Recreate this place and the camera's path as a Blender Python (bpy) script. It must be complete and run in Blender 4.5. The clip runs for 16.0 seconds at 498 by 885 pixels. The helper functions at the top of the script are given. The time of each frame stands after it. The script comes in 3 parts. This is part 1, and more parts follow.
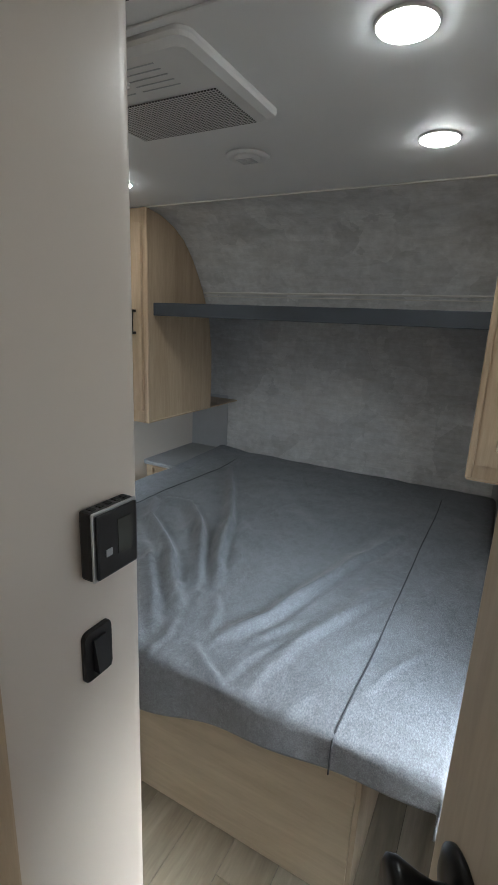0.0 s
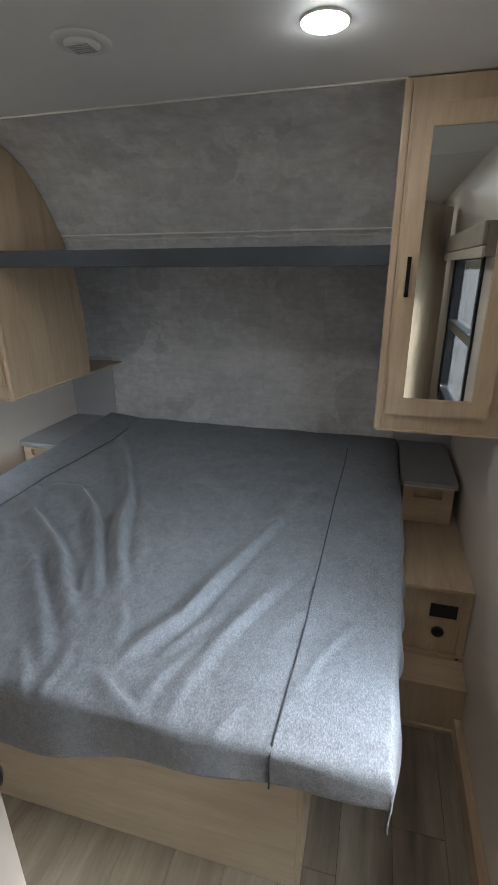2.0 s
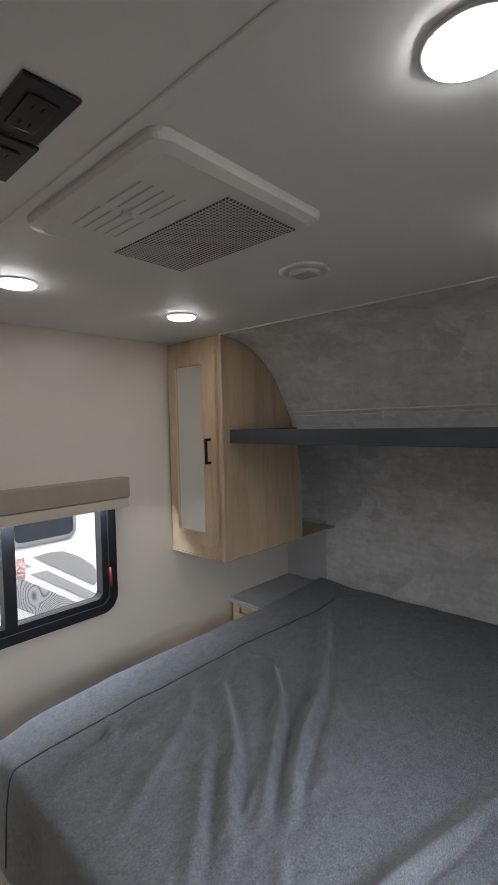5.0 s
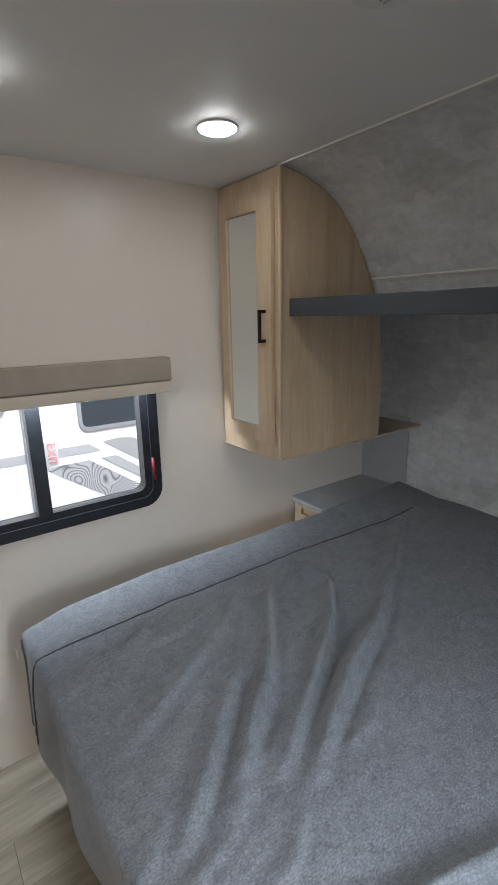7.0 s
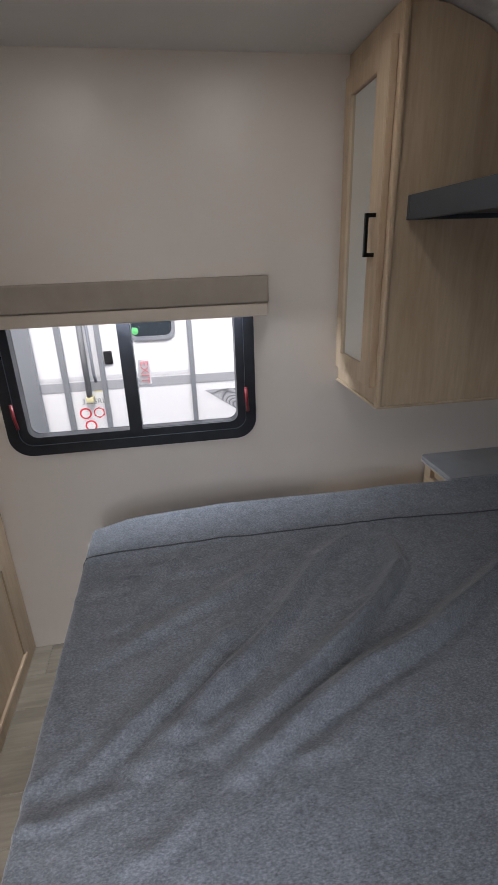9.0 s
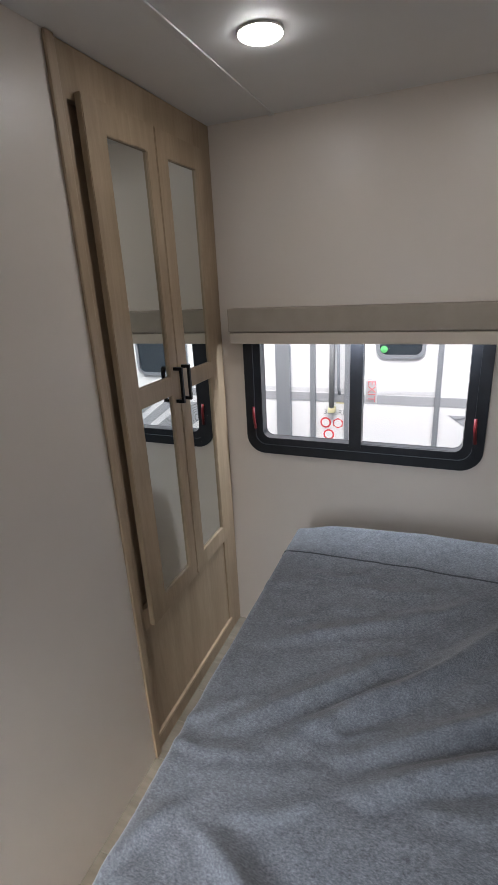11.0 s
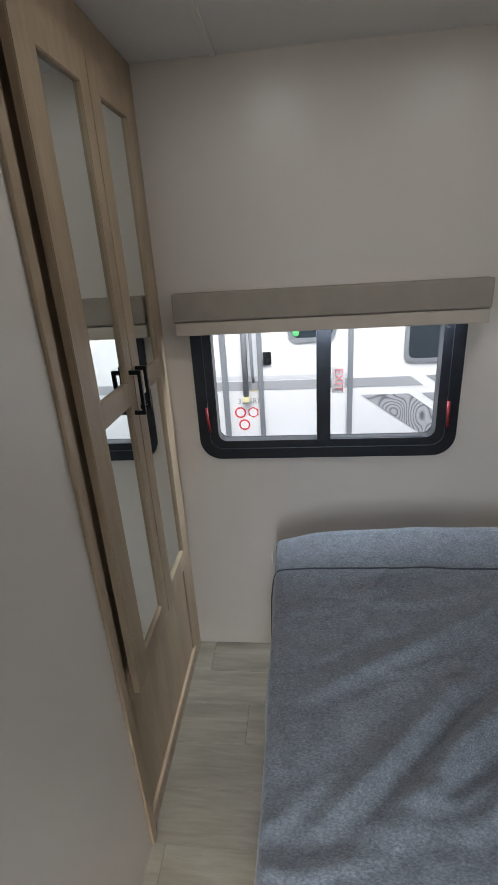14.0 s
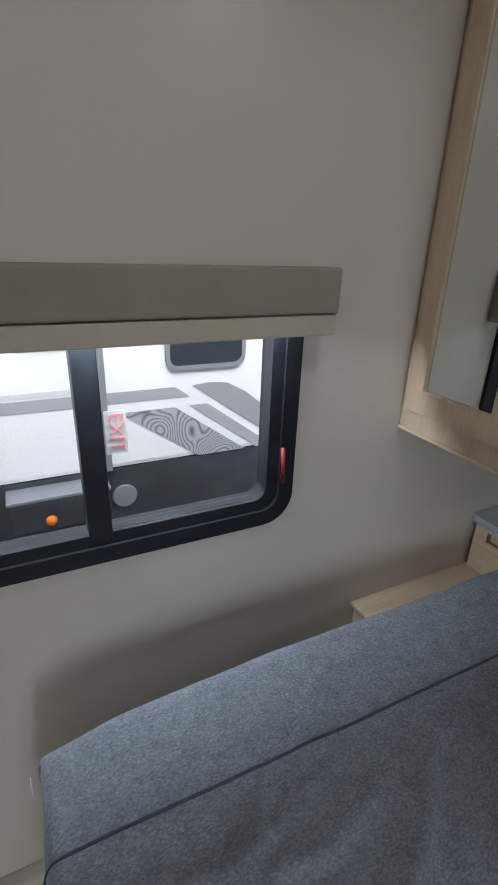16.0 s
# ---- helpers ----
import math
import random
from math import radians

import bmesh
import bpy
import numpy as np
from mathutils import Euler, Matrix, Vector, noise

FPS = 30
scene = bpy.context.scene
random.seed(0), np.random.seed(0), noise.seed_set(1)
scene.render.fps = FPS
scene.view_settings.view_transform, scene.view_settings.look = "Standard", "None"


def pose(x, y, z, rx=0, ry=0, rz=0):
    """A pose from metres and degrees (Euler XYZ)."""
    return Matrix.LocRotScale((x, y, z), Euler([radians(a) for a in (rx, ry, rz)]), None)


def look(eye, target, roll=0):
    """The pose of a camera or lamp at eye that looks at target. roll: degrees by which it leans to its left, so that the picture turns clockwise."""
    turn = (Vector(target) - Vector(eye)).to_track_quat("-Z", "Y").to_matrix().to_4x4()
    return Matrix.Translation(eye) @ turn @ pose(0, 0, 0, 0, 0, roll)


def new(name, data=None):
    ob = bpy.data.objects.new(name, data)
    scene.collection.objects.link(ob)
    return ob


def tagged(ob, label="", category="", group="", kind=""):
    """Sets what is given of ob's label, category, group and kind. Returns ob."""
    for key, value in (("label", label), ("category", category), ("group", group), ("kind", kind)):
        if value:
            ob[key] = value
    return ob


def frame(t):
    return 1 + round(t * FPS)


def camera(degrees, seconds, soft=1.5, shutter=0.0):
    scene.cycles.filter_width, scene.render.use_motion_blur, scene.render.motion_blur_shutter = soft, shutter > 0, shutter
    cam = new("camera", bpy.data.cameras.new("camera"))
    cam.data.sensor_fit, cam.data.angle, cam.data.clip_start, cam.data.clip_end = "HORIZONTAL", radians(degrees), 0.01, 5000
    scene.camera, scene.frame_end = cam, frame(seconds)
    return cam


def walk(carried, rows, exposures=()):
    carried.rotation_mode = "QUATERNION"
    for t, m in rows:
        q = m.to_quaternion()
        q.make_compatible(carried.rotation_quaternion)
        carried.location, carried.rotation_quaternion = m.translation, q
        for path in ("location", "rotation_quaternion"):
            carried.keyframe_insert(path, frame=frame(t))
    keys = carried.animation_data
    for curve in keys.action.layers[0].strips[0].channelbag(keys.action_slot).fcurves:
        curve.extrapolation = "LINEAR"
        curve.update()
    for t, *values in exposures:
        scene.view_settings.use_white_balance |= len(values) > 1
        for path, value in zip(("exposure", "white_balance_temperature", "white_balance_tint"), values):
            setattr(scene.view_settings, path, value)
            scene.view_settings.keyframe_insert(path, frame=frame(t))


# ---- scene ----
cam = camera(55.8, 16.0, soft=1.25)
METRES, EYE, TILT, LEAN, TURN = 2.6, 1.5, 0.0, 0.0, 27.5
PATH = [
    (0, (1.883, -0.504, 1.586), (0.98, 1.208, 1.083), 2.5),
    (0.5, (1.874, -0.424, 1.604), (1.112, 1.353, 1.094), 2.0),
    (1, (1.848, -0.357, 1.606), (1.191, 1.453, 1.064), 1.3),
    (1.5, (1.818, -0.289, 1.589), (1.252, 1.527, 0.97), 0.4),
    (2, (1.809, -0.285, 1.586), (1.316, 1.523, 0.887), -0.3),
    (2.5, (1.808, -0.285, 1.588), (1.335, 1.529, 0.891), -0.3),
    (3, (1.807, -0.252, 1.584), (1.257, 1.571, 0.974), -0.3),
    (3.5, (1.807, -0.191, 1.593), (1.044, 1.602, 1.142), -0.6),
    (4, (1.821, -0.16, 1.629), (0.803, 1.541, 1.364), -1.0),
    (4.5, (1.833, -0.143, 1.663), (0.599, 1.426, 1.534), -1.4),
    (5, (1.821, -0.126, 1.676), (0.469, 1.345, 1.592), -1.3),
    (7.5, (1.635, 0.348, 1.583), (0.038, 1.367, 0.941), -1.0),
    (8, (1.653, 0.487, 1.579), (-0.004, 1.345, 0.858), -0.6),
    (8.5, (1.62, 0.575, 1.53), (-0.133, 1.159, 0.763), -1.0),
    (9, (1.658, 0.694, 1.526), (-0.175, 0.97, 0.773), -2.0),
    (9.5, (1.678, 0.746, 1.549), (-0.178, 0.764, 0.803), -2.6),
    (10, (1.691, 0.815, 1.538), (-0.157, 0.503, 0.839), -3.1),
    (12.5, (1.73, 0.785, 1.582), (0.06, -0.101, 0.927), -3.1),
    (13, (1.725, 0.609, 1.573), (-0.026, -0.072, 0.886), -2.9),
    (13.5, (1.703, 0.565, 1.584), (-0.103, 0.132, 0.842), -2.8),
    (14, (1.554, 0.444, 1.553), (-0.292, 0.232, 0.813), -3.6),
    (14.5, (1.399, 0.362, 1.533), (-0.458, 0.219, 0.805), -2.8),
    (15, (1.178, 0.358, 1.528), (-0.681, 0.34, 0.792), -1.0),
    (15.5, (1.016, 0.377, 1.508), (-0.808, 0.672, 0.743), 0.9),
    (16, (0.853, 0.434, 1.486), (-0.799, 1.256, 0.714), 2.0),
]
EXPOSURES = [(0, 0.82, 5900, 4), (1, 0.75, 5800, 3), (2, 0.92, 6000, 7), (4, 0.95, 6250, 10), (4.5, 0.68, 6300, 11), (5, 0.6, 6250, 11), (7.5, 1.0, 6080, 8), (8.5, 0.65, 6080, 13), (9.5, 0.42, 6250, 14), (10, 0.48, 6150, 11), (12.5, 0.62, 6200, 14), (13, 0.64, 6100, 14), (14, 0.52, 5950, 8), (16, 0.3, 5850, 8)]
walk(cam, [(t, look(eye, target, roll)) for t, eye, target, roll in PATH], EXPOSURES)

# ---- world and light ----
world = bpy.data.worlds.new("sky")
scene.world = world
world.use_nodes = True
wn = world.node_tree
sky = wn.nodes.new("ShaderNodeTexSky")
sky.sky_type = "NISHITA"
sky.sun_disc = False
sky.sun_elevation = radians(52)
sky.sun_rotation = radians(100)
sky.air_density, sky.dust_density, sky.ozone_density = 1.0, 4.0, 1.0
wn.links.new(sky.outputs[0], wn.nodes["Background"].inputs[0])
wn.nodes["Background"].inputs[1].default_value = 0.15
sun = new("sun", bpy.data.lights.new("sun", "SUN"))
sun.data.energy, sun.data.angle, sun.data.color = 4.5, radians(40), (1.0, 0.97, 0.93)
sun.matrix_world = look((6, 1.0, 8), (0, 0, 0))
LAMP = 36.0
# daylight in the head of the sliding window's opening, above the panes and behind the valance
head = new("window_headlight", bpy.data.lights.new("window_headlight", "AREA"))
head.data.shape, head.data.size, head.data.size_y, head.data.energy, head.data.color = "RECTANGLE", 0.62, 0.016, 7.2, (0.84, 0.92, 1.0)
head.matrix_world = look((0.027, 0.60, 1.362), (0.50, 0.60, 0.66))
# daylight in the opening of the window across from the sliding window
day = new("window_daylight", bpy.data.lights.new("window_daylight", "AREA"))
day.data.shape, day.data.size, day.data.size_y, day.data.energy, day.data.color = "RECTANGLE", 0.13, 0.76, 3.7, (0.86, 0.93, 1.0)
day.data.spread = radians(96)
day.matrix_world = look((2.275, 0.435, 1.24), (1.50, 0.78, 0.66))

# ---- materials ----


def mat(name, rough=0.5, metal=0.0):
    m = bpy.data.materials.new(name)
    m.use_nodes = True
    b = m.node_tree.nodes["Principled BSDF"]
    b.inputs["Roughness"].default_value = rough
    b.inputs["Metallic"].default_value = metal
    return m, m.node_tree, b


def ramp(nt, fac, stops):
    r = nt.nodes.new("ShaderNodeValToRGB")
    els = r.color_ramp.elements
    while len(els) < len(stops):
        els.new(0.5)
    for e, (p, c) in zip(els, stops):
        e.position, e.color = p, (*c, 1)
    nt.links.new(fac, r.inputs[0])
    return r.outputs[0]


def coords(nt, scale, per_object=False):
    g = nt.nodes.new("ShaderNodeNewGeometry")
    mp = nt.nodes.new("ShaderNodeMapping")
    mp.inputs["Scale"].default_value = scale
    nt.links.new(g.outputs["Position"], mp.inputs["Vector"])
    if per_object:
        info = nt.nodes.new("ShaderNodeObjectInfo")
        mul = nt.nodes.new("ShaderNodeMath")
        mul.operation = "MULTIPLY"
        mul.inputs[1].default_value = 40.0
        nt.links.new(info.outputs["Random"], mul.inputs[0])
        comb = nt.nodes.new("ShaderNodeCombineXYZ")
        for i in range(3):
            nt.links.new(mul.outputs[0], comb.inputs[i])
        nt.links.new(comb.outputs[0], mp.inputs["Location"])
    return mp.outputs[0]


def noise_tex(nt, vec, scale, detail=4, rough=0.55, dist=0.0):
    n = nt.nodes.new("ShaderNodeTexNoise")
    n.inputs["Scale"].default_value = scale
    n.inputs["Detail"].default_value = detail
    n.inputs["Roughness"].default_value = rough
    n.inputs["Distortion"].default_value = dist
    nt.links.new(vec, n.inputs["Vector"])
    return n.outputs["Fac"]


def mix(nt, fac, a, b, mode="MIX"):
    x = nt.nodes.new("ShaderNodeMixRGB")
    x.blend_type = mode
    for sock, v in zip(x.inputs, (fac, a, b)):
        if isinstance(v, (int, float)):
            sock.default_value = v
        elif isinstance(v, tuple):
            sock.default_value = (*v, 1)
        else:
            nt.links.new(v, sock)
    return x.outputs[0]


def bump(nt, b, height, strength, dist=0.002):
    n = nt.nodes.new("ShaderNodeBump")
    n.inputs["Strength"].default_value = strength
    n.inputs["Distance"].default_value = dist
    nt.links.new(height, n.inputs["Height"])
    nt.links.new(n.outputs[0], b.inputs["Normal"])


def wood(name, along, light, dark, rough=0.42, per_object=True):
    """Printed wood grain that runs along one axis."""
    m, nt, b = mat(name, rough)
    stretch = [1.0 if i == along else 9.0 for i in range(3)]
    v = coords(nt, stretch, per_object)
    broad = noise_tex(nt, v, 1.6, 3, 0.5, 0.6)
    fine = noise_tex(nt, v, 9.0, 6, 0.65, 0.4)
    c1 = ramp(nt, broad, [(0.3, dark), (0.7, light)])
    c2 = ramp(nt, fine, [(0.3, tuple(0.82 * x for x in dark)), (0.62, (1, 1, 1))])
    nt.links.new(mix(nt, 0.22, c1, c2, "MULTIPLY"), b.inputs["Base Color"])
    bump(nt, b, fine, 0.12, 0.001)
    return m


def painted(name, colour, rough, speck=0.04, scale=3.0, grain=160.0, relief=0.08):
    m, nt, b = mat(name, rough)
    v = coords(nt, (1, 1, 1))
    n1 = noise_tex(nt, v, scale, 4)
    n2 = noise_tex(nt, v, grain, 3)
    lo = tuple(c * (1 - speck) for c in colour)
    hi = tuple(min(1, c * (1 + speck)) for c in colour)
    nt.links.new(ramp(nt, n1, [(0.3, lo), (0.7, hi)]), b.inputs["Base Color"])
    bump(nt, b, n2, relief, 0.001)
    return m


def plain(name, colour, rough, metal=0.0):
    m, nt, b = mat(name, rough, metal)
    b.inputs["Base Color"].default_value = (*colour, 1)
    return m


WALL = painted("white_wall_panel", (0.67, 0.60, 0.53), 0.38, 0.02, 1.5, 220, 0.10)
CEILING = painted("ceiling_vinyl", (0.78, 0.77, 0.755), 0.55, 0.03, 2.0, 260, 0.15)
SHELF = painted("slate_laminate", (0.040, 0.046, 0.055), 0.45, 0.15, 8.0, 200, 0.08)
BLACK = painted("black_plastic", (0.012, 0.012, 0.013), 0.32, 0.3, 30.0, 300, 0.05)
BLACKM = plain("black_metal", (0.012, 0.012, 0.012), 0.28, 0.6)
FRAME = painted("black_window_frame", (0.010, 0.011, 0.014), 0.38, 0.3, 20.0, 300, 0.05)
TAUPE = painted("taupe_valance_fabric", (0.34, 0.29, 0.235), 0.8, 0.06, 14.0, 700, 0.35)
WHITEP = painted("white_plastic", (0.72, 0.71, 0.69), 0.4, 0.03, 6.0, 200, 0.04)
TRIMW = plain("pale_trim", (0.66, 0.63, 0.58), 0.45)
GREYTOP = painted("grey_laminate_top", (0.30, 0.30, 0.30), 0.4, 0.08, 12.0, 240, 0.08)
PALEGREY = painted("pale_grey_panel", (0.46, 0.46, 0.47), 0.5, 0.06, 6.0, 200, 0.08)
RED = plain("red_plastic", (0.16, 0.012, 0.014), 0.4)
REDTAG = plain("red_print", (0.75, 0.06, 0.07), 0.5)
GREYTAG = plain("grey_print", (0.30, 0.31, 0.32), 0.5)
STICKER = plain("white_sticker", (0.8, 0.8, 0.8), 0.5)
m, nt, b = mat("thin_paper", 0.6)
tl = nt.nodes.new("ShaderNodeBsdfTranslucent")
tl.inputs[0].default_value = (0.8, 0.78, 0.76, 1)
ms = nt.nodes.new("ShaderNodeMixShader")
ms.inputs[0].default_value = 0.6
b.inputs["Base Color"].default_value = (0.75, 0.72, 0.70, 1)
nt.links.new(b.outputs[0], ms.inputs[1])
nt.links.new(tl.outputs[0], ms.inputs[2])
nt.links.new(ms.outputs[0], nt.nodes["Material Output"].inputs[0])
PAPER = m
YELLOW = plain("yellow_print", (0.72, 0.66, 0.38), 0.5)
GREEN = plain("green_print", (0.15, 0.6, 0.2), 0.5)
SILVER = plain("silver_edge", (0.55, 0.55, 0.55), 0.35, 0.7)
SCREEN = plain("grey_display", (0.06, 0.065, 0.06), 0.2)
DARKHOLE = plain("dark_void", (0.01, 0.01, 0.01), 0.8)
ALU = plain("grey_aluminium", (0.33, 0.35, 0.38), 0.4, 0.5)
ORANGE = plain("amber_lens", (0.9, 0.25, 0.02), 0.3)
SKIN = painted("trailer_fibreglass", (0.80, 0.81, 0.82), 0.25, 0.02, 1.0, 60, 0.02)
SKIRT = painted("dark_diamond_skirt", (0.045, 0.05, 0.055), 0.4, 0.25, 6.0, 150, 0.2)
PALESTRIPE = plain("pale_grey_decal", (0.62, 0.63, 0.65), 0.35)
STRIPE = plain("grey_decal", (0.36, 0.37, 0.39), 0.35)
RUBBER = painted("tyre_rubber", (0.02, 0.02, 0.02), 0.7, 0.2, 20.0, 100, 0.2)
ASPHALT = painted("asphalt", (0.16, 0.16, 0.16), 0.9, 0.25, 2.0, 90, 0.5)

TAN, TAND = (0.56, 0.43, 0.29), (0.46, 0.34, 0.22)
WOOD_Z = wood("light_oak_upright", 2, TAN, TAND)
WOOD_X = wood("light_oak_across", 0, TAN, TAND)
WOOD_Y = wood("light_oak_lengthwise", 1, TAN, TAND)
GREYWOOD = wood("greige_wardrobe", 2, (0.42, 0.315, 0.208), (0.33, 0.243, 0.155))
DOORWOOD = wood("pale_door_oak", 2, (0.56, 0.475, 0.365), (0.47, 0.385, 0.28))
PLANK = wood("vinyl_plank", 1, (0.335, 0.290, 0.225), (0.185, 0.156, 0.115), 0.35)

MIRROR = plain("mirror", (0.74, 0.77, 0.75), 0.015, 1.0)
m, nt, b = mat("window_glass", 0.0)
b.inputs["Transmission Weight"].default_value = 1.0
b.inputs["IOR"].default_value = 1.1
GLASS = m
m, nt, b = mat("tinted_glass", 0.05)
b.inputs["Base Color"].default_value = (0.03, 0.04, 0.05, 1)
TINT = m
m, nt, b = mat("lamp_lens", 0.4)
b.inputs["Emission Color"].default_value = (1.0, 0.975, 0.93, 1)
b.inputs["Emission Strength"].default_value = LAMP
LENS = m

# grey concrete-look wallboard: soft square blotches over a fine mottle
m, nt, b = mat("concrete_wallboard", 0.5)
v = coords(nt, (1, 1, 1))
n1 = noise_tex(nt, v, 3.2, 6, 0.62)
vo = nt.nodes.new("ShaderNodeTexVoronoi")
vo.distance = "CHEBYCHEV"
vo.inputs["Scale"].default_value = 9.0
nt.links.new(mix(nt, 0.25, v, noise_tex(nt, v, 5.0, 4)), vo.inputs["Vector"])
n3 = noise_tex(nt, v, 26.0, 6, 0.7)
c = ramp(nt, n1, [(0.30, (0.62, 0.605, 0.60)), (0.52, (0.76, 0.755, 0.755)), (0.72, (0.90, 0.893, 0.888))])
c = mix(nt, 0.34, c, ramp(nt, vo.outputs["Color"], [(0.2, (0.56, 0.548, 0.540)), (0.8, (0.95, 0.94, 0.93))]))
streak = noise_tex(nt, coords(nt, (1.0, 1.0, 5.0)), 7.0, 5, 0.7, 0.5)
c = mix(nt, 0.35, c, ramp(nt, streak, [(0.38, (0.63, 0.59, 0.55)), (0.60, (1, 1, 1))]), "MULTIPLY")
c = mix(nt, 0.34, c, ramp(nt, n3, [(0.35, (0.5, 0.5, 0.5)), (0.65, (1, 1, 1))]), "MULTIPLY")
nt.links.new(c, b.inputs["Base Color"])
bump(nt, b, n3, 0.12, 0.001)
CONCRETE = m

# heathered grey fleece
m, nt, b = mat("grey_fleece", 0.95)
v = coords(nt, (1, 1, 1))
n1 = noise_tex(nt, v, 7.0, 4)
n2 = noise_tex(nt, coords(nt, (1.0, 0.45, 1.0)), 350.0, 4, 0.75)
n4 = noise_tex(nt, coords(nt, (1.0, 0.7, 1.0)), 42.0, 5, 0.7, 0.6)
c = ramp(nt, n2, [(0.32, (0.095, 0.100, 0.112)), (0.50, (0.178, 0.186, 0.203)), (0.68, (0.285, 0.297, 0.320))])
c = mix(nt, 0.5, c, ramp(nt, n1, [(0.3, (0.78, 0.78, 0.78)), (0.7, (1, 1, 1))]), "MULTIPLY")
c = mix(nt, 0.5, c, ramp(nt, n4, [(0.38, (0.60, 0.60, 0.61)), (0.56, (1, 1, 1))]), "MULTIPLY")
nt.links.new(c, b.inputs["Base Color"])
b.inputs["Sheen Weight"].default_value = 0.3
b.inputs["Sheen Roughness"].default_value = 0.4
bump(nt, b, mix(nt, 0.45, n2, n4), 0.42, 0.003)
FLEECE = m
SEAM = plain("dark_seam_thread", (0.05, 0.052, 0.058), 0.9)

# perforated grille: fine dark holes in a grey plate
m, nt, b = mat("perforated_plate", 0.5)
v = coords(nt, (1, 1, 1))
vo = nt.nodes.new("ShaderNodeTexVoronoi")
vo.voronoi_dimensions = "2D"
vo.inputs["Randomness"].default_value = 0.0
vo.inputs["Scale"].default_value = 125.0
nt.links.new(v, vo.inputs["Vector"])
c = ramp(nt, vo.outputs["Distance"], [(0.30, (0.06, 0.06, 0.06)), (0.40, (0.58, 0.57, 0.56))])
nt.links.new(c, b.inputs["Base Color"])
PERF = m

# wavy contour decal on the neighbouring trailer
m, nt, b = mat("contour_decal", 0.4)
v = coords(nt, (1, 1, 1))
n1 = noise_tex(nt, v, 2.4, 1)
w = nt.nodes.new("ShaderNodeMath")
w.operation = "PINGPONG"
w.inputs[1].default_value = 0.012
nt.links.new(n1, w.inputs[0])
c = ramp(nt, w.outputs[0], [(0.0, (0.12, 0.125, 0.135)), (0.006, (0.40, 0.41, 0.43))])
nt.links.new(c, b.inputs["Base Color"])
CONTOUR = m

# ---- builders ----


def finish(bm, name, material, smooth=False):
    me = bpy.data.meshes.new(name)
    bmesh.ops.recalc_face_normals(bm, faces=bm.faces)
    bm.to_mesh(me)
    bm.free()
    me.materials.append(material)
    if smooth:
        me.shade_smooth()
    return me


def part(name, bm, material, parent=None, label="", smooth=False):
    ob = new(name, finish(bm, name, material, smooth))
    if parent is not None:
        ob.parent = parent
    return tagged(ob, label)


def thing(name, label, category, group="", kind="", at=(0, 0, 0)):
    ob = new(name)
    ob.location = at
    ob.empty_display_size = 0.05
    return tagged(ob, label, category, group, kind)


def box(x0, x1, y0, y1, z0, z1, bev=0.0, bm=None, seg=2):
    own = bmesh.new()
    r = bmesh.ops.create_cube(own, size=1)
    for vv in r["verts"]:
        vv.co = Vector(((x0 + x1) / 2 + vv.co.x * (x1 - x0), (y0 + y1) / 2 + vv.co.y * (y1 - y0), (z0 + z1) / 2 + vv.co.z * (z1 - z0)))
    if bev > 0:
        bmesh.ops.bevel(own, geom=list(own.edges), offset=bev, segments=seg, affect="EDGES", profile=0.6)
    if bm is None:
        return own
    return join(bm, own)


def join(bm, other):
    me = bpy.data.meshes.new("tmp")
    other.to_mesh(me)
    other.free()
    bm.from_mesh(me)
    bpy.data.meshes.remove(me)
    return bm


def loft(rings, closed=True, cap=True):
    """A skin through rings of points."""
    bm = bmesh.new()
    vs = [[bm.verts.new(p) for p in ring] for ring in rings]
    n = len(vs[0])
    for a, c in zip(vs, vs[1:]):
        for i in range(n if closed else n - 1):
            j = (i + 1) % n
            bm.faces.new((a[i], a[j], c[j], c[i]))
    if cap and closed:
        bm.faces.new(list(reversed(vs[0])))
        bm.faces.new(vs[-1])
    return bm


def lathe(profile, m, seg=40):
    """Turn (radius, height) pairs about z, then place by m."""
    rings = [[m @ Vector((r * math.cos(a), r * math.sin(a), h)) for a in [2 * math.pi * i / seg for i in range(seg)]] for r, h in profile]
    return loft(rings)


def rounded(w, h, r, seg=8):
    """Points round a rectangle with round corners, centred."""
    pts = []
    for cx, cy, a0 in ((w / 2 - r, h / 2 - r, 0), (-w / 2 + r, h / 2 - r, 90), (-w / 2 + r, -h / 2 + r, 180), (w / 2 - r, -h / 2 + r, 270)):
        for i in range(seg + 1):
            a = radians(a0 + 90 * i / seg)
            pts.append((cx + r * math.cos(a), cy + r * math.sin(a)))
    return pts


def plate(outline, place, d0, d1, soft=0.0):
    """An outline in (u, v) made solid from depth d0 to d1; place(u, v, d) gives the point."""
    if not soft:
        return loft([[place(u, v, d0) for u, v in outline], [place(u, v, d1) for u, v in outline]])
    cu = sum(p[0] for p in outline) / len(outline)
    cv = sum(p[1] for p in outline) / len(outline)
    ext = max(max(abs(u - cu), abs(v - cv)) for u, v in outline)
    k = 1 - soft / ext
    inner = [(cu + (u - cu) * k, cv + (v - cv) * k) for u, v in outline]
    s = soft if d1 > d0 else -soft
    return loft([[place(u, v, d0) for u, v in outline], [place(u, v, d1 - s) for u, v in outline], [place(u, v, d1) for u, v in inner]])


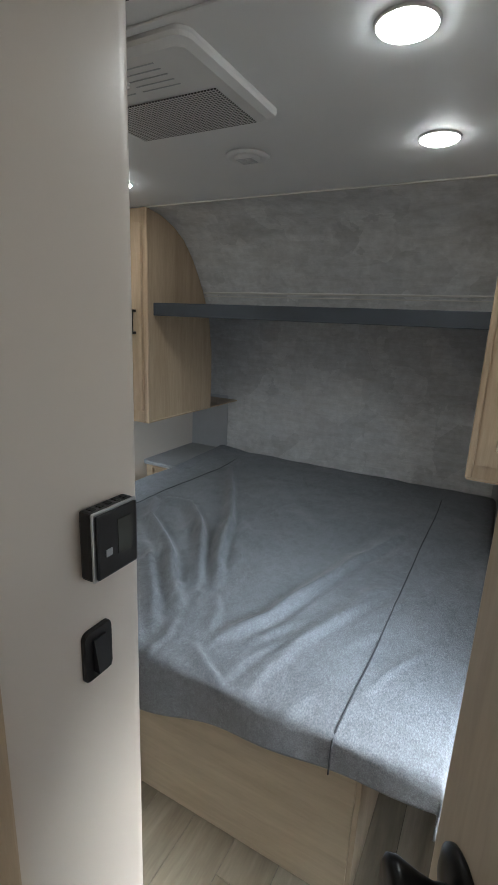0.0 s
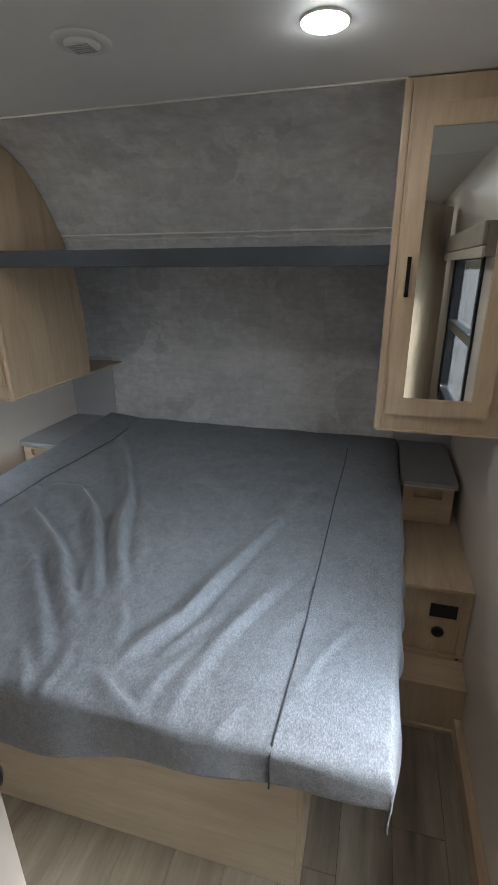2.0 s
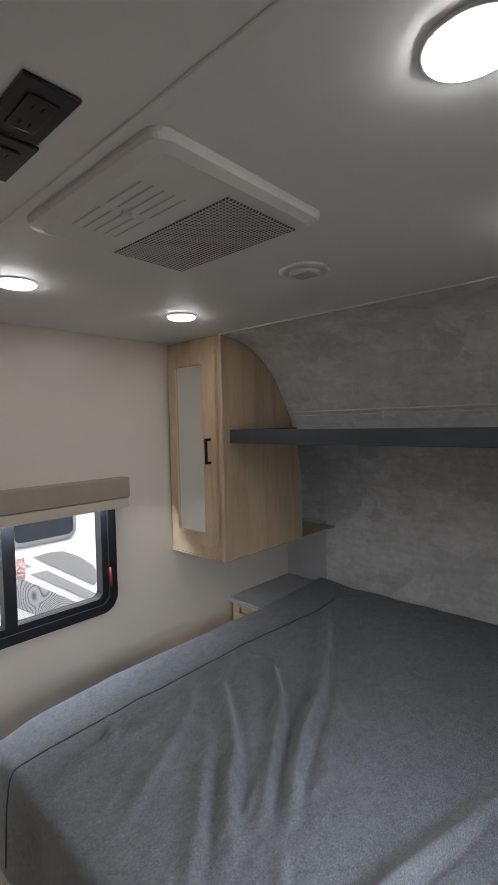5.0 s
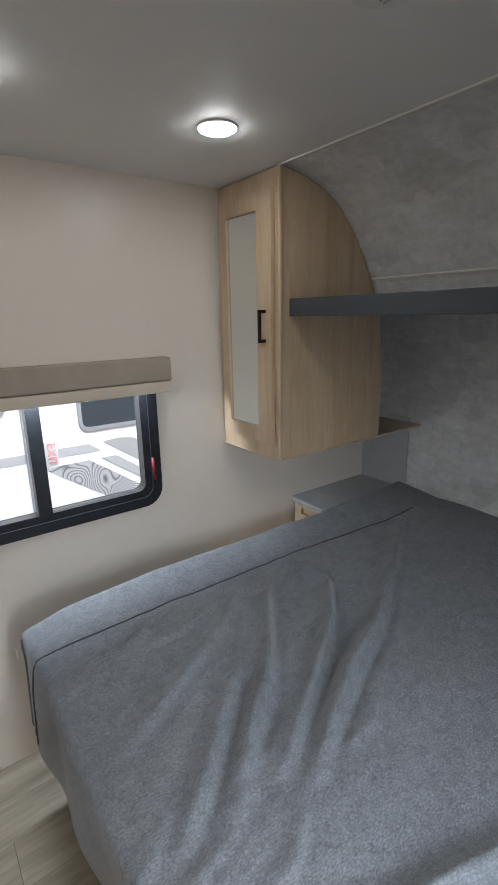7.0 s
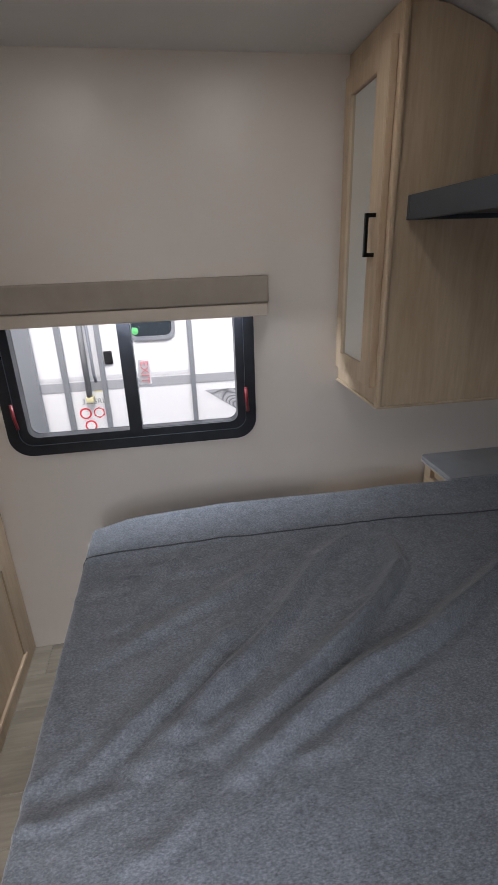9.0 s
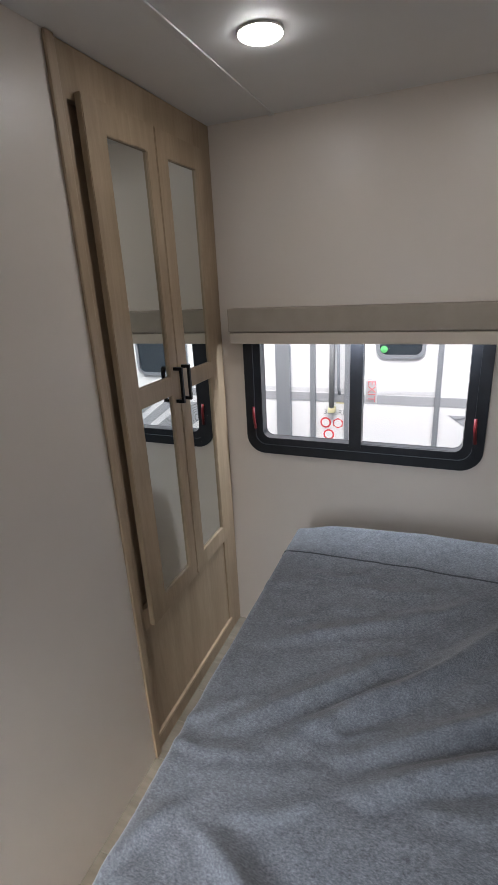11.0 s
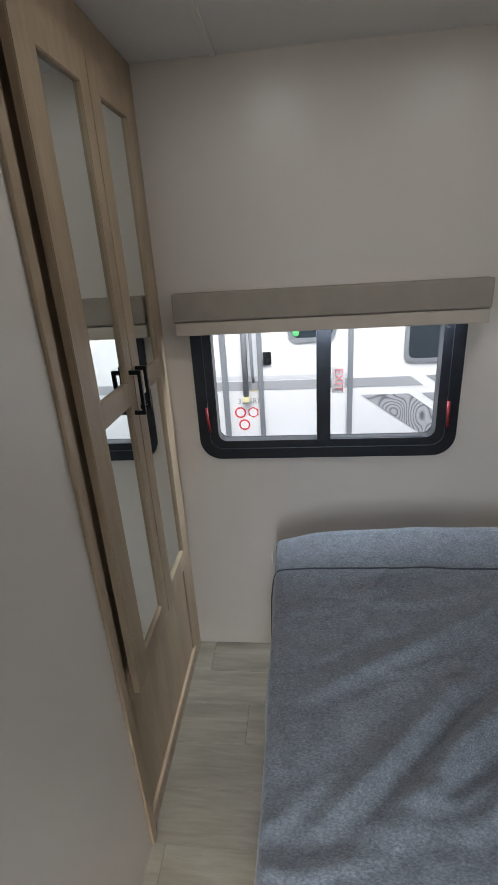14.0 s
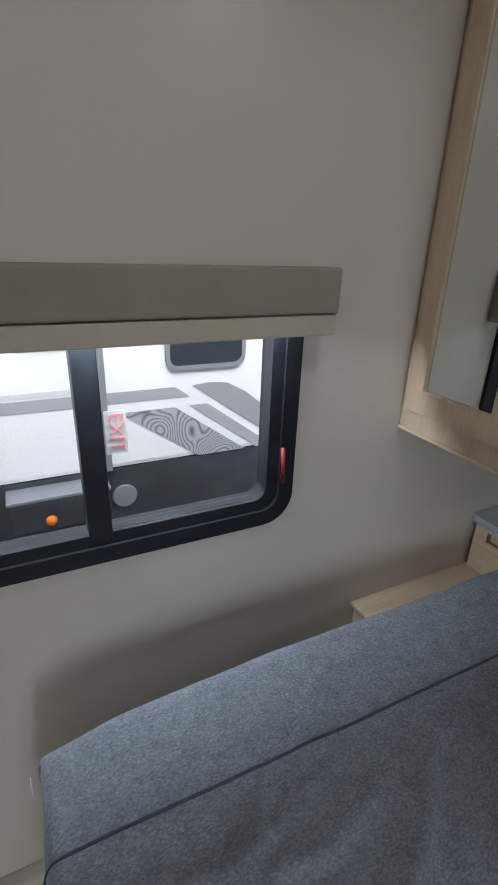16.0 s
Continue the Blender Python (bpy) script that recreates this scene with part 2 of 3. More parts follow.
def ring_plate(outer, inner, place, d0, d1):
    """A flat frame between two outlines with the same number of points."""
    bm = bmesh.new()
    rows = [[bm.verts.new(place(u, v, d)) for u, v in o] for o, d in ((outer, d0), (outer, d1), (inner, d1), (inner, d0))]
    n = len(outer)
    for k in range(4):
        a, c = rows[k], rows[(k + 1) % 4]
        for i in range(n):
            j = (i + 1) % n
            bm.faces.new((a[i], a[j], c[j], c[i]))
    return bm


def tube(points, r, seg=10):
    rings = []
    for i, p in enumerate(points):
        p = Vector(p)
        d = (Vector(points[min(i + 1, len(points) - 1)]) - Vector(points[max(i - 1, 0)])).normalized()
        side = d.cross(Vector((0.31, 0.77, 0.55))).normalized()
        up = d.cross(side)
        rings.append([p + r * (math.cos(a) * side + math.sin(a) * up) for a in [2 * math.pi * k / seg for k in range(seg)]])
    return loft(rings)


def text_mesh(name, body, size, m, material, parent):
    cu = bpy.data.curves.new(name, "FONT")
    cu.body, cu.size, cu.align_x, cu.align_y, cu.extrude = body, size, "CENTER", "CENTER", 0.0006
    tmp = bpy.data.objects.new(name, cu)
    scene.collection.objects.link(tmp)
    bpy.context.view_layer.update()
    me = bpy.data.meshes.new_from_object(tmp.evaluated_get(bpy.context.evaluated_depsgraph_get()))
    bpy.data.objects.remove(tmp)
    me.materials.clear()
    me.materials.append(material)
    me.transform(m)
    ob = new(name, me)
    ob.parent = parent
    return ob


def structure(name, bm, material, label, category):
    return tagged(part(name, bm, material), label, category, kind="structure")


# ---- the shell ----
W, H, HEAD, BACK = 2.215, 2.06, 2.20, -1.75      # width, ceiling height, head wall, rear of the passage
CORNER = 1.449                                   # where the wardrobe wall turns into the passage


def wall_with_hole(x0, x1, y0, y1, z0, z1, hy0, hy1, hz0, hz1):
    bm = box(x0, x1, y0, hy0, z0, z1)
    box(x0, x1, hy1, y1, z0, z1, bm=bm)
    box(x0, x1, hy0, hy1, z0, hz0, bm=bm)
    box(x0, x1, hy0, hy1, hz1, z1, bm=bm)
    return bm


WY0, WY1, WZ0, WZ1 = 0.092, 0.972, 0.873, 1.42      # window outline on the window wall
RY0, RY1, RZ0, RZ1 = -0.36, 0.54, 0.80, 1.68                          # window on the opposite wall
structure("wall_west", wall_with_hole(-0.05, 0, -0.70, HEAD + 0.05, -0.06, H + 0.05, WY0 + 0.035, WY1 - 0.035, WZ0 + 0.035, WZ1 - 0.035), WALL, "off-white smooth wall panel with a sliding window", "wall")
structure("wall_east", wall_with_hole(W, W + 0.05, BACK, HEAD + 0.05, -0.06, H + 0.05, RY0 + 0.035, RY1 - 0.035, RZ0 + 0.035, RZ1 - 0.035), WALL, "off-white smooth wall panel with a window", "wall")
structure("wall_north", box(0, W, HEAD, HEAD + 0.05, -0.06, H + 0.05), CONCRETE, "grey concrete-look wallboard behind the bed", "wall")
structure("wall_rear", box(CORNER, W, BACK - 0.05, BACK, -0.06, H + 0.05), WALL, "off-white panel wall closing the passage", "wall")
structure("wall_rear_closet", box(-0.05, CORNER - 0.05, -0.75, -0.70, -0.06, H + 0.05), WALL, "off-white panel wall behind the wardrobe", "wall")

# the wardrobe wall, with a rounded corner into the passage
r = 0.035
prof = [(0.757, 0.0)]
prof += [(CORNER - r + r * math.sin(radians(a)), -r + r * math.cos(radians(a))) for a in range(0, 91, 10)]
prof += [(CORNER, -0.25), (CORNER - 0.05, -0.25), (CORNER - 0.05, -0.06), (0.757, -0.06)]
structure("wall_south", loft([[(x, y, -0.06) for x, y in prof], [(x, y, H + 0.02) for x, y in prof]]), WALL, "off-white wall panel with a rounded outer corner", "wall").data.shade_smooth()
bpy.data.objects["wall_south"].data.set_sharp_from_angle(angle=radians(30))
structure("wall_passage", box(CORNER - 0.05, CORNER - 0.004, BACK, -0.31, -0.06, H + 0.05), WALL, "off-white passage wall panel", "wall")
structure("door_jamb", box(CORNER - 0.055, CORNER + 0.012, -0.305, -0.25, 0, H, 0.004), WOOD_Z, "light oak upright door jamb", "jamb")

structure("ceiling", box(-0.05, W + 0.05, BACK - 0.05, HEAD + 0.05, H, H + 0.04), CEILING, "pale grey vinyl ceiling panel", "ceiling")
structure("roof", box(-0.08, W + 0.08, BACK - 0.1, HEAD + 0.1, H + 0.06, H + 0.12), SKIN, "white trailer roof", "roof")
bm = box(0, W, 0.224, 0.242, H - 0.005, H - 0.0005, 0.0015)
structure("ceiling_trim", bm, CEILING, "thin ceiling joint strip", "trim")

# curved nose liner over the shelf
curve = [(1.296, 2.059), (1.40, 2.045), (1.50, 2.010), (1.58, 1.962), (1.655, 1.885), (1.715, 1.800), (1.755, 1.732), (1.785, 1.672), (1.806, 1.6195)]
path = []
for i in range(len(curve) - 1):
    for k in range(4):
        f = k / 4
        path.append((curve[i][0] * (1 - f) + curve[i + 1][0] * f, curve[i][1] * (1 - f) + curve[i + 1][1] * f))
path.append(curve[-1])
back = [(y + 0.012, z + 0.012) for y, z in reversed(path)]
bm = loft([[(x, y, min(z, H - 0.001)) for y, z in path + back] for x in (0.0, W)])
liner = structure("curved_liner", bm, CONCRETE, "curved grey concrete-look wallboard under the ceiling", "wall")
liner.data.shade_smooth()
liner.data.set_sharp_from_angle(angle=radians(35))
structure("liner_trim", tube([(0.37, 1.762, 1.722), (1.82, 1.762, 1.722)], 0.006), TRIMW, "pale half-round trim along the curved wallboard", "trim")
structure("liner_trim_low", tube([(0.37, 1.772, 1.704), (1.82, 1.772, 1.704)], 0.004), TRIMW, "pale thin trim along the curved wallboard", "trim")
structure("cornice_trim", box(0.36, 1.825, 1.284, 1.297, H - 0.007, H - 0.0008, 0.002), TRIMW, "thin pale trim where ceiling meets wallboard", "trim")
for x0, x1 in ((0.0, 0.285), (W - 0.285, W)):
    structure("side_panel", box(x0, x1, HEAD - 0.006, HEAD - 0.0005, 0.4, 1.09), PALEGREY, "pale grey panel beside the headboard wall", "wall")

structure("floor", box(-0.05, W + 0.05, BACK - 0.05, HEAD + 0.05, -0.06, -0.004), DARKHOLE, "plank-patterned vinyl floor in greyed beige", "floor")
structure("baseboard", box(W - 0.03, W - 0.0005, -0.3, 1.088, 0.0, 0.075, 0.004), WOOD_Y, "light oak baseboard along the wall", "baseboard")

# ---- windows ----


def window(name, wall_x, inward, y0, y1, handles, label, z0, z1):
    """A black-framed slider with round corners; inward is +1 or -1 along x."""
    th = thing(name, label, "window", kind="structure")
    cy, cz, w, h = (y0 + y1) / 2, (z0 + z1) / 2, y1 - y0, z1 - z0

    def place(u, v, d):
        return (wall_x + inward * d, cy + u, cz + v)
    out, inn = rounded(w, h, 0.075), rounded(w - 0.075, h - 0.075, 0.045)
    part("window_frame", ring_plate(out, inn, place, 0.0005, 0.012), FRAME, th)
    out2, inn2 = rounded(w - 0.070, h - 0.070, 0.047), rounded(w - 0.134, h - 0.130, 0.032)
    part("inner_frame", ring_plate(out2, inn2, place, -0.045, 0.004), FRAME, th)
    mull = cy - 0.002
    if not handles:
        xa, xb = sorted((wall_x - inward * 0.04, wall_x + inward * 0.006))
        part("mullion", box(xa, xb, y0 + 0.04, y1 - 0.04, 1.235, 1.285, 0.003), FRAME, th)
        xa, xb = sorted((wall_x - inward * 0.034, wall_x - inward * 0.030))
        for a, c in ((z0 + 0.05, 1.24), (1.28, z1 - 0.05)):
            part("pane", box(xa, xb, y0 + 0.05, y1 - 0.05, a, c), GLASS, th).visible_shadow = False
        return th
    part("mullion", box(min(wall_x - inward * 0.04, wall_x + inward * 0.006), max(wall_x - inward * 0.04, wall_x + inward * 0.006), mull - 0.023, mull + 0.023, z0 + 0.05, z1 - 0.05, 0.003), FRAME, th)
    xa, xb = sorted((wall_x - inward * 0.034, wall_x - inward * 0.030))
    for a, c in ((y0 + 0.055, mull - 0.02), (mull + 0.02, y1 - 0.055)):
        p = part("pane", box(xa, xb, a, c, z0 + 0.05, z1 - 0.05), GLASS, th)
        p.visible_shadow = False
    xa, xb = sorted((wall_x - inward * 0.028, wall_x - inward * 0.004))
    part("sash_rail", box(xa, xb, mull, y1 - 0.05, z0 + 0.050, z0 + 0.066, 0.003), FRAME, th)
    if handles:
        for yy in (y0 + 0.034, y1 - 0.036):
            bm = tube([place(yy - cy, 0.195 - h / 2, 0.016), place(yy - cy + 0.002, 0.15 - h / 2, 0.020), place(yy - cy + 0.006, 0.105 - h / 2, 0.014)], 0.0055)
            part("release_handle", bm, RED, th, "red emergency release handle", True)
    return th


win = window("window_1", 0.0, 1, WY0, WY1, True, "black-framed sliding window with rounded corners", WZ0, WZ1)
window("window_2", W, -1, RY0, RY1, False, "tall black-framed window with a cross bar", RZ0, RZ1)

tag = thing("exit_sticker", "white exit sticker with red letters on the window glass", "sticker")
part("backing", box(-0.0295, -0.0285, 0.560, 0.602, 1.095, 1.185), PAPER, tag)
text_mesh("lettering", "EXIT", 0.040, pose(-0.0275, 0.581, 1.14, 90, 0, 90) @ pose(0, 0, 0, 0, 0, -90), plain("faded_red_print", (0.72, 0.22, 0.22), 0.5), tag)


def valance(y0, y1, wall_x, inward, top=1.457):
    th = thing("valance", "taupe padded window valance with a pale lower band", "valance", group="window valances")
    def at(d0, d1):
        return sorted((wall_x + inward * d0, wall_x + inward * d1))
    xs = at(0.046, 0.062)
    part("upper_band", box(xs[0], xs[1], y0, y1, top - 0.085, top, 0.005), TAUPE, th)
    xs = at(0.001, 0.0456)
    part("top_board", box(xs[0], xs[1], y0, y1, top - 0.012, top - 0.0005, 0.002), TAUPE, th)
    for ya in (y0, y1 - 0.012):
        part("end_board", box(xs[0], xs[1], ya, ya + 0.012, top - 0.127, top - 0.0122, 0.002), TAUPE, th)
    xs = at(0.041, 0.0456)
    part("backing", box(xs[0], xs[1], y0 + 0.0125, y1 - 0.0125, top - 0.125, top - 0.0125), TAUPE, th)
    xs = at(0.046, 0.058)
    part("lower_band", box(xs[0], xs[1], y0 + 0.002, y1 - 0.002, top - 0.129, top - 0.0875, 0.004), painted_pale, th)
    return th


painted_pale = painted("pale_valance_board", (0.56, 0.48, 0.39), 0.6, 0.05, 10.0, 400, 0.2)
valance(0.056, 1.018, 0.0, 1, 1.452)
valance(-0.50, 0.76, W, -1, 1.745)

# ---- wardrobe ----


def bar_handle(x, y, z0, z1, out, parent):
    """Square black bar pull standing off a face; out is the way it stands off along y."""
    y1 = y + out * 0.030
    ya, yb = sorted((y1 - out * 0.009, y1))
    bm = box(x - 0.0055, x + 0.0055, ya, yb, z0, z1, 0.0015)
    ya, yb = sorted((y, y1))
    box(x - 0.005, x + 0.005, ya, yb, z0, z0 + 0.011, 0.001, bm)
    box(x - 0.005, x + 0.005, ya, yb, z1 - 0.011, z1, 0.001, bm)
    return part("handle", bm, BLACKM, parent, "black bar handle")


def framed_door(name, x0, x1, y, out, z0, z1, panes, material, parent, thick=0.019):
    """A door of stiles and rails with mirror panes (px0, px1, pz0, pz1)."""
    ya, yb = sorted((y, y + out * thick))
    xs = [x0, panes[0][0], panes[0][1], x1]
    zs = [z0] + [e for p in sorted(panes, key=lambda q: q[2]) for e in (p[2], p[3])] + [z1]
    solid = lambda i, j: 0 <= i < 3 and 0 <= j < len(zs) - 1 and not (i == 1 and j % 2 == 1)
    bm = bmesh.new()
    vs = {(i, j, k): bm.verts.new((xs[i], (ya, yb)[k], zs[j])) for i in range(4) for j in range(len(zs)) for k in (0, 1)}
    for i in range(3):
        for j in range(len(zs) - 1):
            if not solid(i, j):
                continue
            for k in (0, 1):
                bm.faces.new((vs[i, j, k], vs[i + 1, j, k], vs[i + 1, j + 1, k], vs[i, j + 1, k]))
            for di, dj, e in ((-1, 0, ((i, j), (i, j + 1))), (1, 0, ((i + 1, j), (i + 1, j + 1))), (0, -1, ((i, j), (i + 1, j))), (0, 1, ((i, j + 1), (i + 1, j + 1)))):
                if not solid(i + di, j + dj):
                    (a, c), (a2, c2) = e
                    bm.faces.new((vs[a, c, 0], vs[a2, c2, 0], vs[a2, c2, 1], vs[a, c, 1]))
    bmesh.ops.recalc_face_normals(bm, faces=bm.faces)
    sharp = [e for e in bm.edges if len(e.link_faces) == 2 and e.calc_face_angle(0) > 0.5]
    bmesh.ops.bevel(bm, geom=sharp, offset=0.002, segments=2, affect="EDGES")
    d = part(name, bm, material, parent)
    for p in panes:
        ya2, yb2 = sorted((y + out * 0.003, y + out * (thick - 0.008)))
        part("mirror", box(p[0] - 0.004, p[1] + 0.004, ya2, yb2, p[2] - 0.004, p[3] + 0.004), MIRROR, d, "mirror glass pane")
    return d


ward = thing("wardrobe", "greige wood built-in wardrobe with two tall mirrored doors", "wardrobe")
bm = box(0.002, 0.115, -0.02, 0.0, 0.0, H - 0.002, 0.001)
box(0.715, 0.756, -0.02, 0.0, 0.0, H - 0.002, 0.001, bm)
box(0.115, 0.715, -0.0198, -0.0003, 1.95, H - 0.002, 0.001, bm)
box(0.115, 0.715, -0.0198, -0.0003, 0.50, 0.575, 0.001, bm)
box(0.115, 0.715, -0.0198, -0.0003, 0.0, 0.068, 0.001, bm)
part("face_frame", bm, GREYWOOD, ward)
part("carcass", box(0.004, 0.752, -0.60, -0.021, 0.0, H - 0.003), GREYWOOD, ward)
part("lower_panel", box(0.113, 0.717, -0.0195, -0.006, 0.066, 0.502), GREYWOOD, ward)
part("edge_strip", box(0.738, 0.766, 0.0005, 0.010, 0.0, H - 0.002, 0.003), GREYWOOD, ward)
part("panel_bead", box(0.100, 0.735, -0.006, 0.006, 0.062, 0.076, 0.003), WOOD_X, ward)
panes = lambda a, c: [(a, c, 0.577, 1.212), (a, c, 1.272, 1.898)]
d = framed_door("door", 0.394, 0.692, 0.001, 1, 0.508, 1.968, panes(0.440, 0.613), GREYWOOD, ward)
bar_handle(0.417, 0.020, 1.183, 1.300, 1, d)
d = framed_door("door", 0.100, 0.390, 0.001, 1, 0.508, 1.968, panes(0.155, 0.329), GREYWOOD, ward)
bar_handle(0.367, 0.020, 1.183, 1.300, 1, d)

# ---- cabinets beside the bed head ----


def wall_cabinet(x0, x1, hinge_left, door_x, pane_x, label):
    """A hanging cabinet whose top follows the curved liner."""
    th = thing("wall_cabinet", label, "cabinet", group="wall cabinets")
    prof = [(1.300, 1.075)] + [(1.300, H - 0.003)] + [(y - 0.004, min(z - 0.004, H - 0.003)) for y, z in path if y > 1.31]
    prof += [(1.82, 1.58), (1.852, 1.40), (1.855, 1.25), (1.852, 1.075)]
    part("body", loft([[(x0 + 0.001, y, z) for y, z in prof], [(x1 - 0.001, y, z) for y, z in prof]]), WOOD_Z, th)
    side = x1 if hinge_left else x0
    e0, e1 = (side - 0.020, side + 0.003) if hinge_left else (side - 0.003, side + 0.020)
    part("corner_post", box(e0, e1, 1.283, 1.3005, 1.072, H - 0.003, 0.006), WOOD_Z, th)
    part("face_frame", box(min(x0, x1) + 0.002, max(x0, x1) - 0.002, 1.288, 1.2995, 1.074, H - 0.0035, 0.002), WOOD_Z, th)
    part("bottom_rail", box(x0 + 0.002, x1 + 0.002 if hinge_left else x1, 1.284, 2.17, 1.066, 1.0745, 0.002), WOOD_X, th)
    d = framed_door("door", door_x[0], door_x[1], 1.287, -1, 1.128, 1.992, [(pane_x[0], pane_x[1], 1.185, 1.938)], WOOD_Z, th)
    hx = door_x[1] - 0.032 if hinge_left else door_x[0] + 0.026
    bar_handle(hx, 1.268, 1.500, 1.612, -1, d)
    return th


wall_cabinet(0.0, 0.368, True, (0.028, 0.342), (0.080, 0.262), "light oak wall cabinet with a mirrored door and curved back")
wall_cabinet(1.822, W, False, (1.850, 2.165), (1.903, 2.108), "light oak wall cabinet with a mirrored door beside the headboard")

sh = thing("overhead_shelf", "long dark slate shelf spanning the two wall cabinets", "shelf")
part("front_lip", box(0.385, 1.821, 1.328, 1.346, 1.588, 1.648, 0.003), SHELF, sh)
part("board", box(0.369, 1.821, 1.3465, HEAD - 0.001, 1.600, 1.618), SHELF, sh)
part("end_cap", box(0.3695, 0.3848, 1.3285, 1.80, 1.5885, 1.6475, 0.002), SHELF, sh)

# ---- bedside ----


def nightstand(x0, x1, label):
    th = thing("nightstand", label, "nightstand", group="nightstands")
    w, h = x1 - x0, HEAD - 0.008 - 1.662
    out = [(u + (x0 + x1) / 2, v + (1.662 + HEAD - 0.008) / 2) for u, v in rounded(w, h, 0.018)]
    part("top", plate(out, lambda u, v, d: (u, v, d), 0.706, 0.722, 0.002), GREYTOP, th)
    part("top_edge", plate([(u, v - 0.002) for u, v in out], lambda u, v, d: (u, v, d), 0.699, 0.7058), SILVER, th)
    a, c = x0 + 0.012, x1 - 0.012
    bm = box(a, c, 1.690, HEAD - 0.008, 0.523, 0.640, 0.001)
    box(a, a + 0.045, 1.680, 1.700, 0.523, 0.698, 0.001, bm)
    box(c - 0.045, c, 1.680, 1.700, 0.523, 0.698, 0.001, bm)
    box(a, c, 1.681, 1.699, 0.676, 0.698, 0.001, bm)
    box(a, c, 1.681, 1.699, 0.5235, 0.640, 0.001, bm)
    part("body", bm, WOOD_X, th)
    part("recess", box(a + 0.04, c - 0.04, 1.702, 1.72, 0.638, 0.69), WOOD_Z, th)
    return th


nightstand(0.002, 0.232, "small oak nightstand with a grey top by the bed")
nightstand(1.960, 2.190, "small oak nightstand with a grey top and open cubby")


def base_box(x0, x1, fittings):
    th = thing("storage_box", "light oak boxed step with outlets below the nightstand" if fittings else "light oak boxed step between bed and wall", "storage box", group="boxes beside the bed")
    part("body", box(x0, x1, 1.228, HEAD - 0.008, 0.212, 0.506, 0.001), WOOD_Z, th)
    part("lid", box(x0 - 0.003, x1, 1.215, HEAD - 0.008, 0.5065, 0.521, 0.003), WOOD_Y, th)
    part("corner_strip", box(x1 - 0.030, x1 - 0.001, 1.221, 1.2278, 0.215, 0.506, 0.002), WOOD_Z, th)
    part("bottom_strip", box(x0, x1, 1.216, 1.2278, 0.2125, 0.232, 0.003), WOOD_X, th)
    if fittings:
        part("outlet", box(2.075, 2.168, 1.222, 1.2275, 0.392, 0.447, 0.002), BLACK, th, "black outlet plate")
        part("socket", lathe([(0.0005, 0.0), (0.022, 0.0), (0.022, 0.006), (0.017, 0.008), (0.016, 0.004), (0.0005, 0.004)], pose(2.112, 1.2278, 0.325, 90, 0, 0)), BLACK, th, "round black power socket", True)
    return th


base_box(1.965, W - 0.002, True)
base_box(0.002, 0.236, False)
st = thing("wheel_well_step", "low light oak box on the floor beside the bed", "box")
part("body", box(1.92, W - 0.004, 1.090, 1.700, 0.0, 0.199, 0.001), WOOD_Z, st)
part("lid", box(1.918, W - 0.003, 1.084, 1.700, 0.1995, 0.211, 0.003), WOOD_X, st)
part("bottom_strip", box(1.93, W - 0.004, 1.079, 1.0895, 0.0, 0.020, 0.003), WOOD_X, st)
for zz in (0.010, 0.222):
    part("screw", lathe([(0.0004, 0.0), (0.005, 0.0), (0.004, 0.0015), (0.0004, 0.0015)], pose(2.19, 1.0785 if zz < 0.1 else 1.2155, zz, 90, 0, 0), 12), BLACK, st)

# ---- bed ----
BX0, BX1, BY0, BY1, BT = 0.228, 1.955, 0.365, HEAD - 0.004, 0.672
base = thing("bed_base", "pale oak panel bed platform on the floor", "bed base")
part("front_panel", box(0.47, 1.715, 0.495, 0.512, 0.0, 0.478, 0.002), wood("pale_bed_panel", 0, (0.62, 0.54, 0.42), (0.52, 0.445, 0.335)), base)
part("side_panel", box(1.7155, 1.730, 0.495, 2.19, 0.0, 0.478, 0.002), DOORWOOD, base)
part("side_panel", box(0.455, 0.4695, 0.495, 2.19, 0.0, 0.478, 0.002), DOORWOOD, base)
part("deck", box(0.32, 1.88, 0.47, 2.19, 0.4785, 0.494, 0.002), DOORWOOD, base)
matt = thing("mattress", "mattress hidden beneath a grey blanket", "mattress")
part("core", box(BX0 + 0.06, BX1 - 0.13, BY0 + 0.08, BY1 - 0.01, 0.4945, BT - 0.045, 0.03), FLEECE, matt)

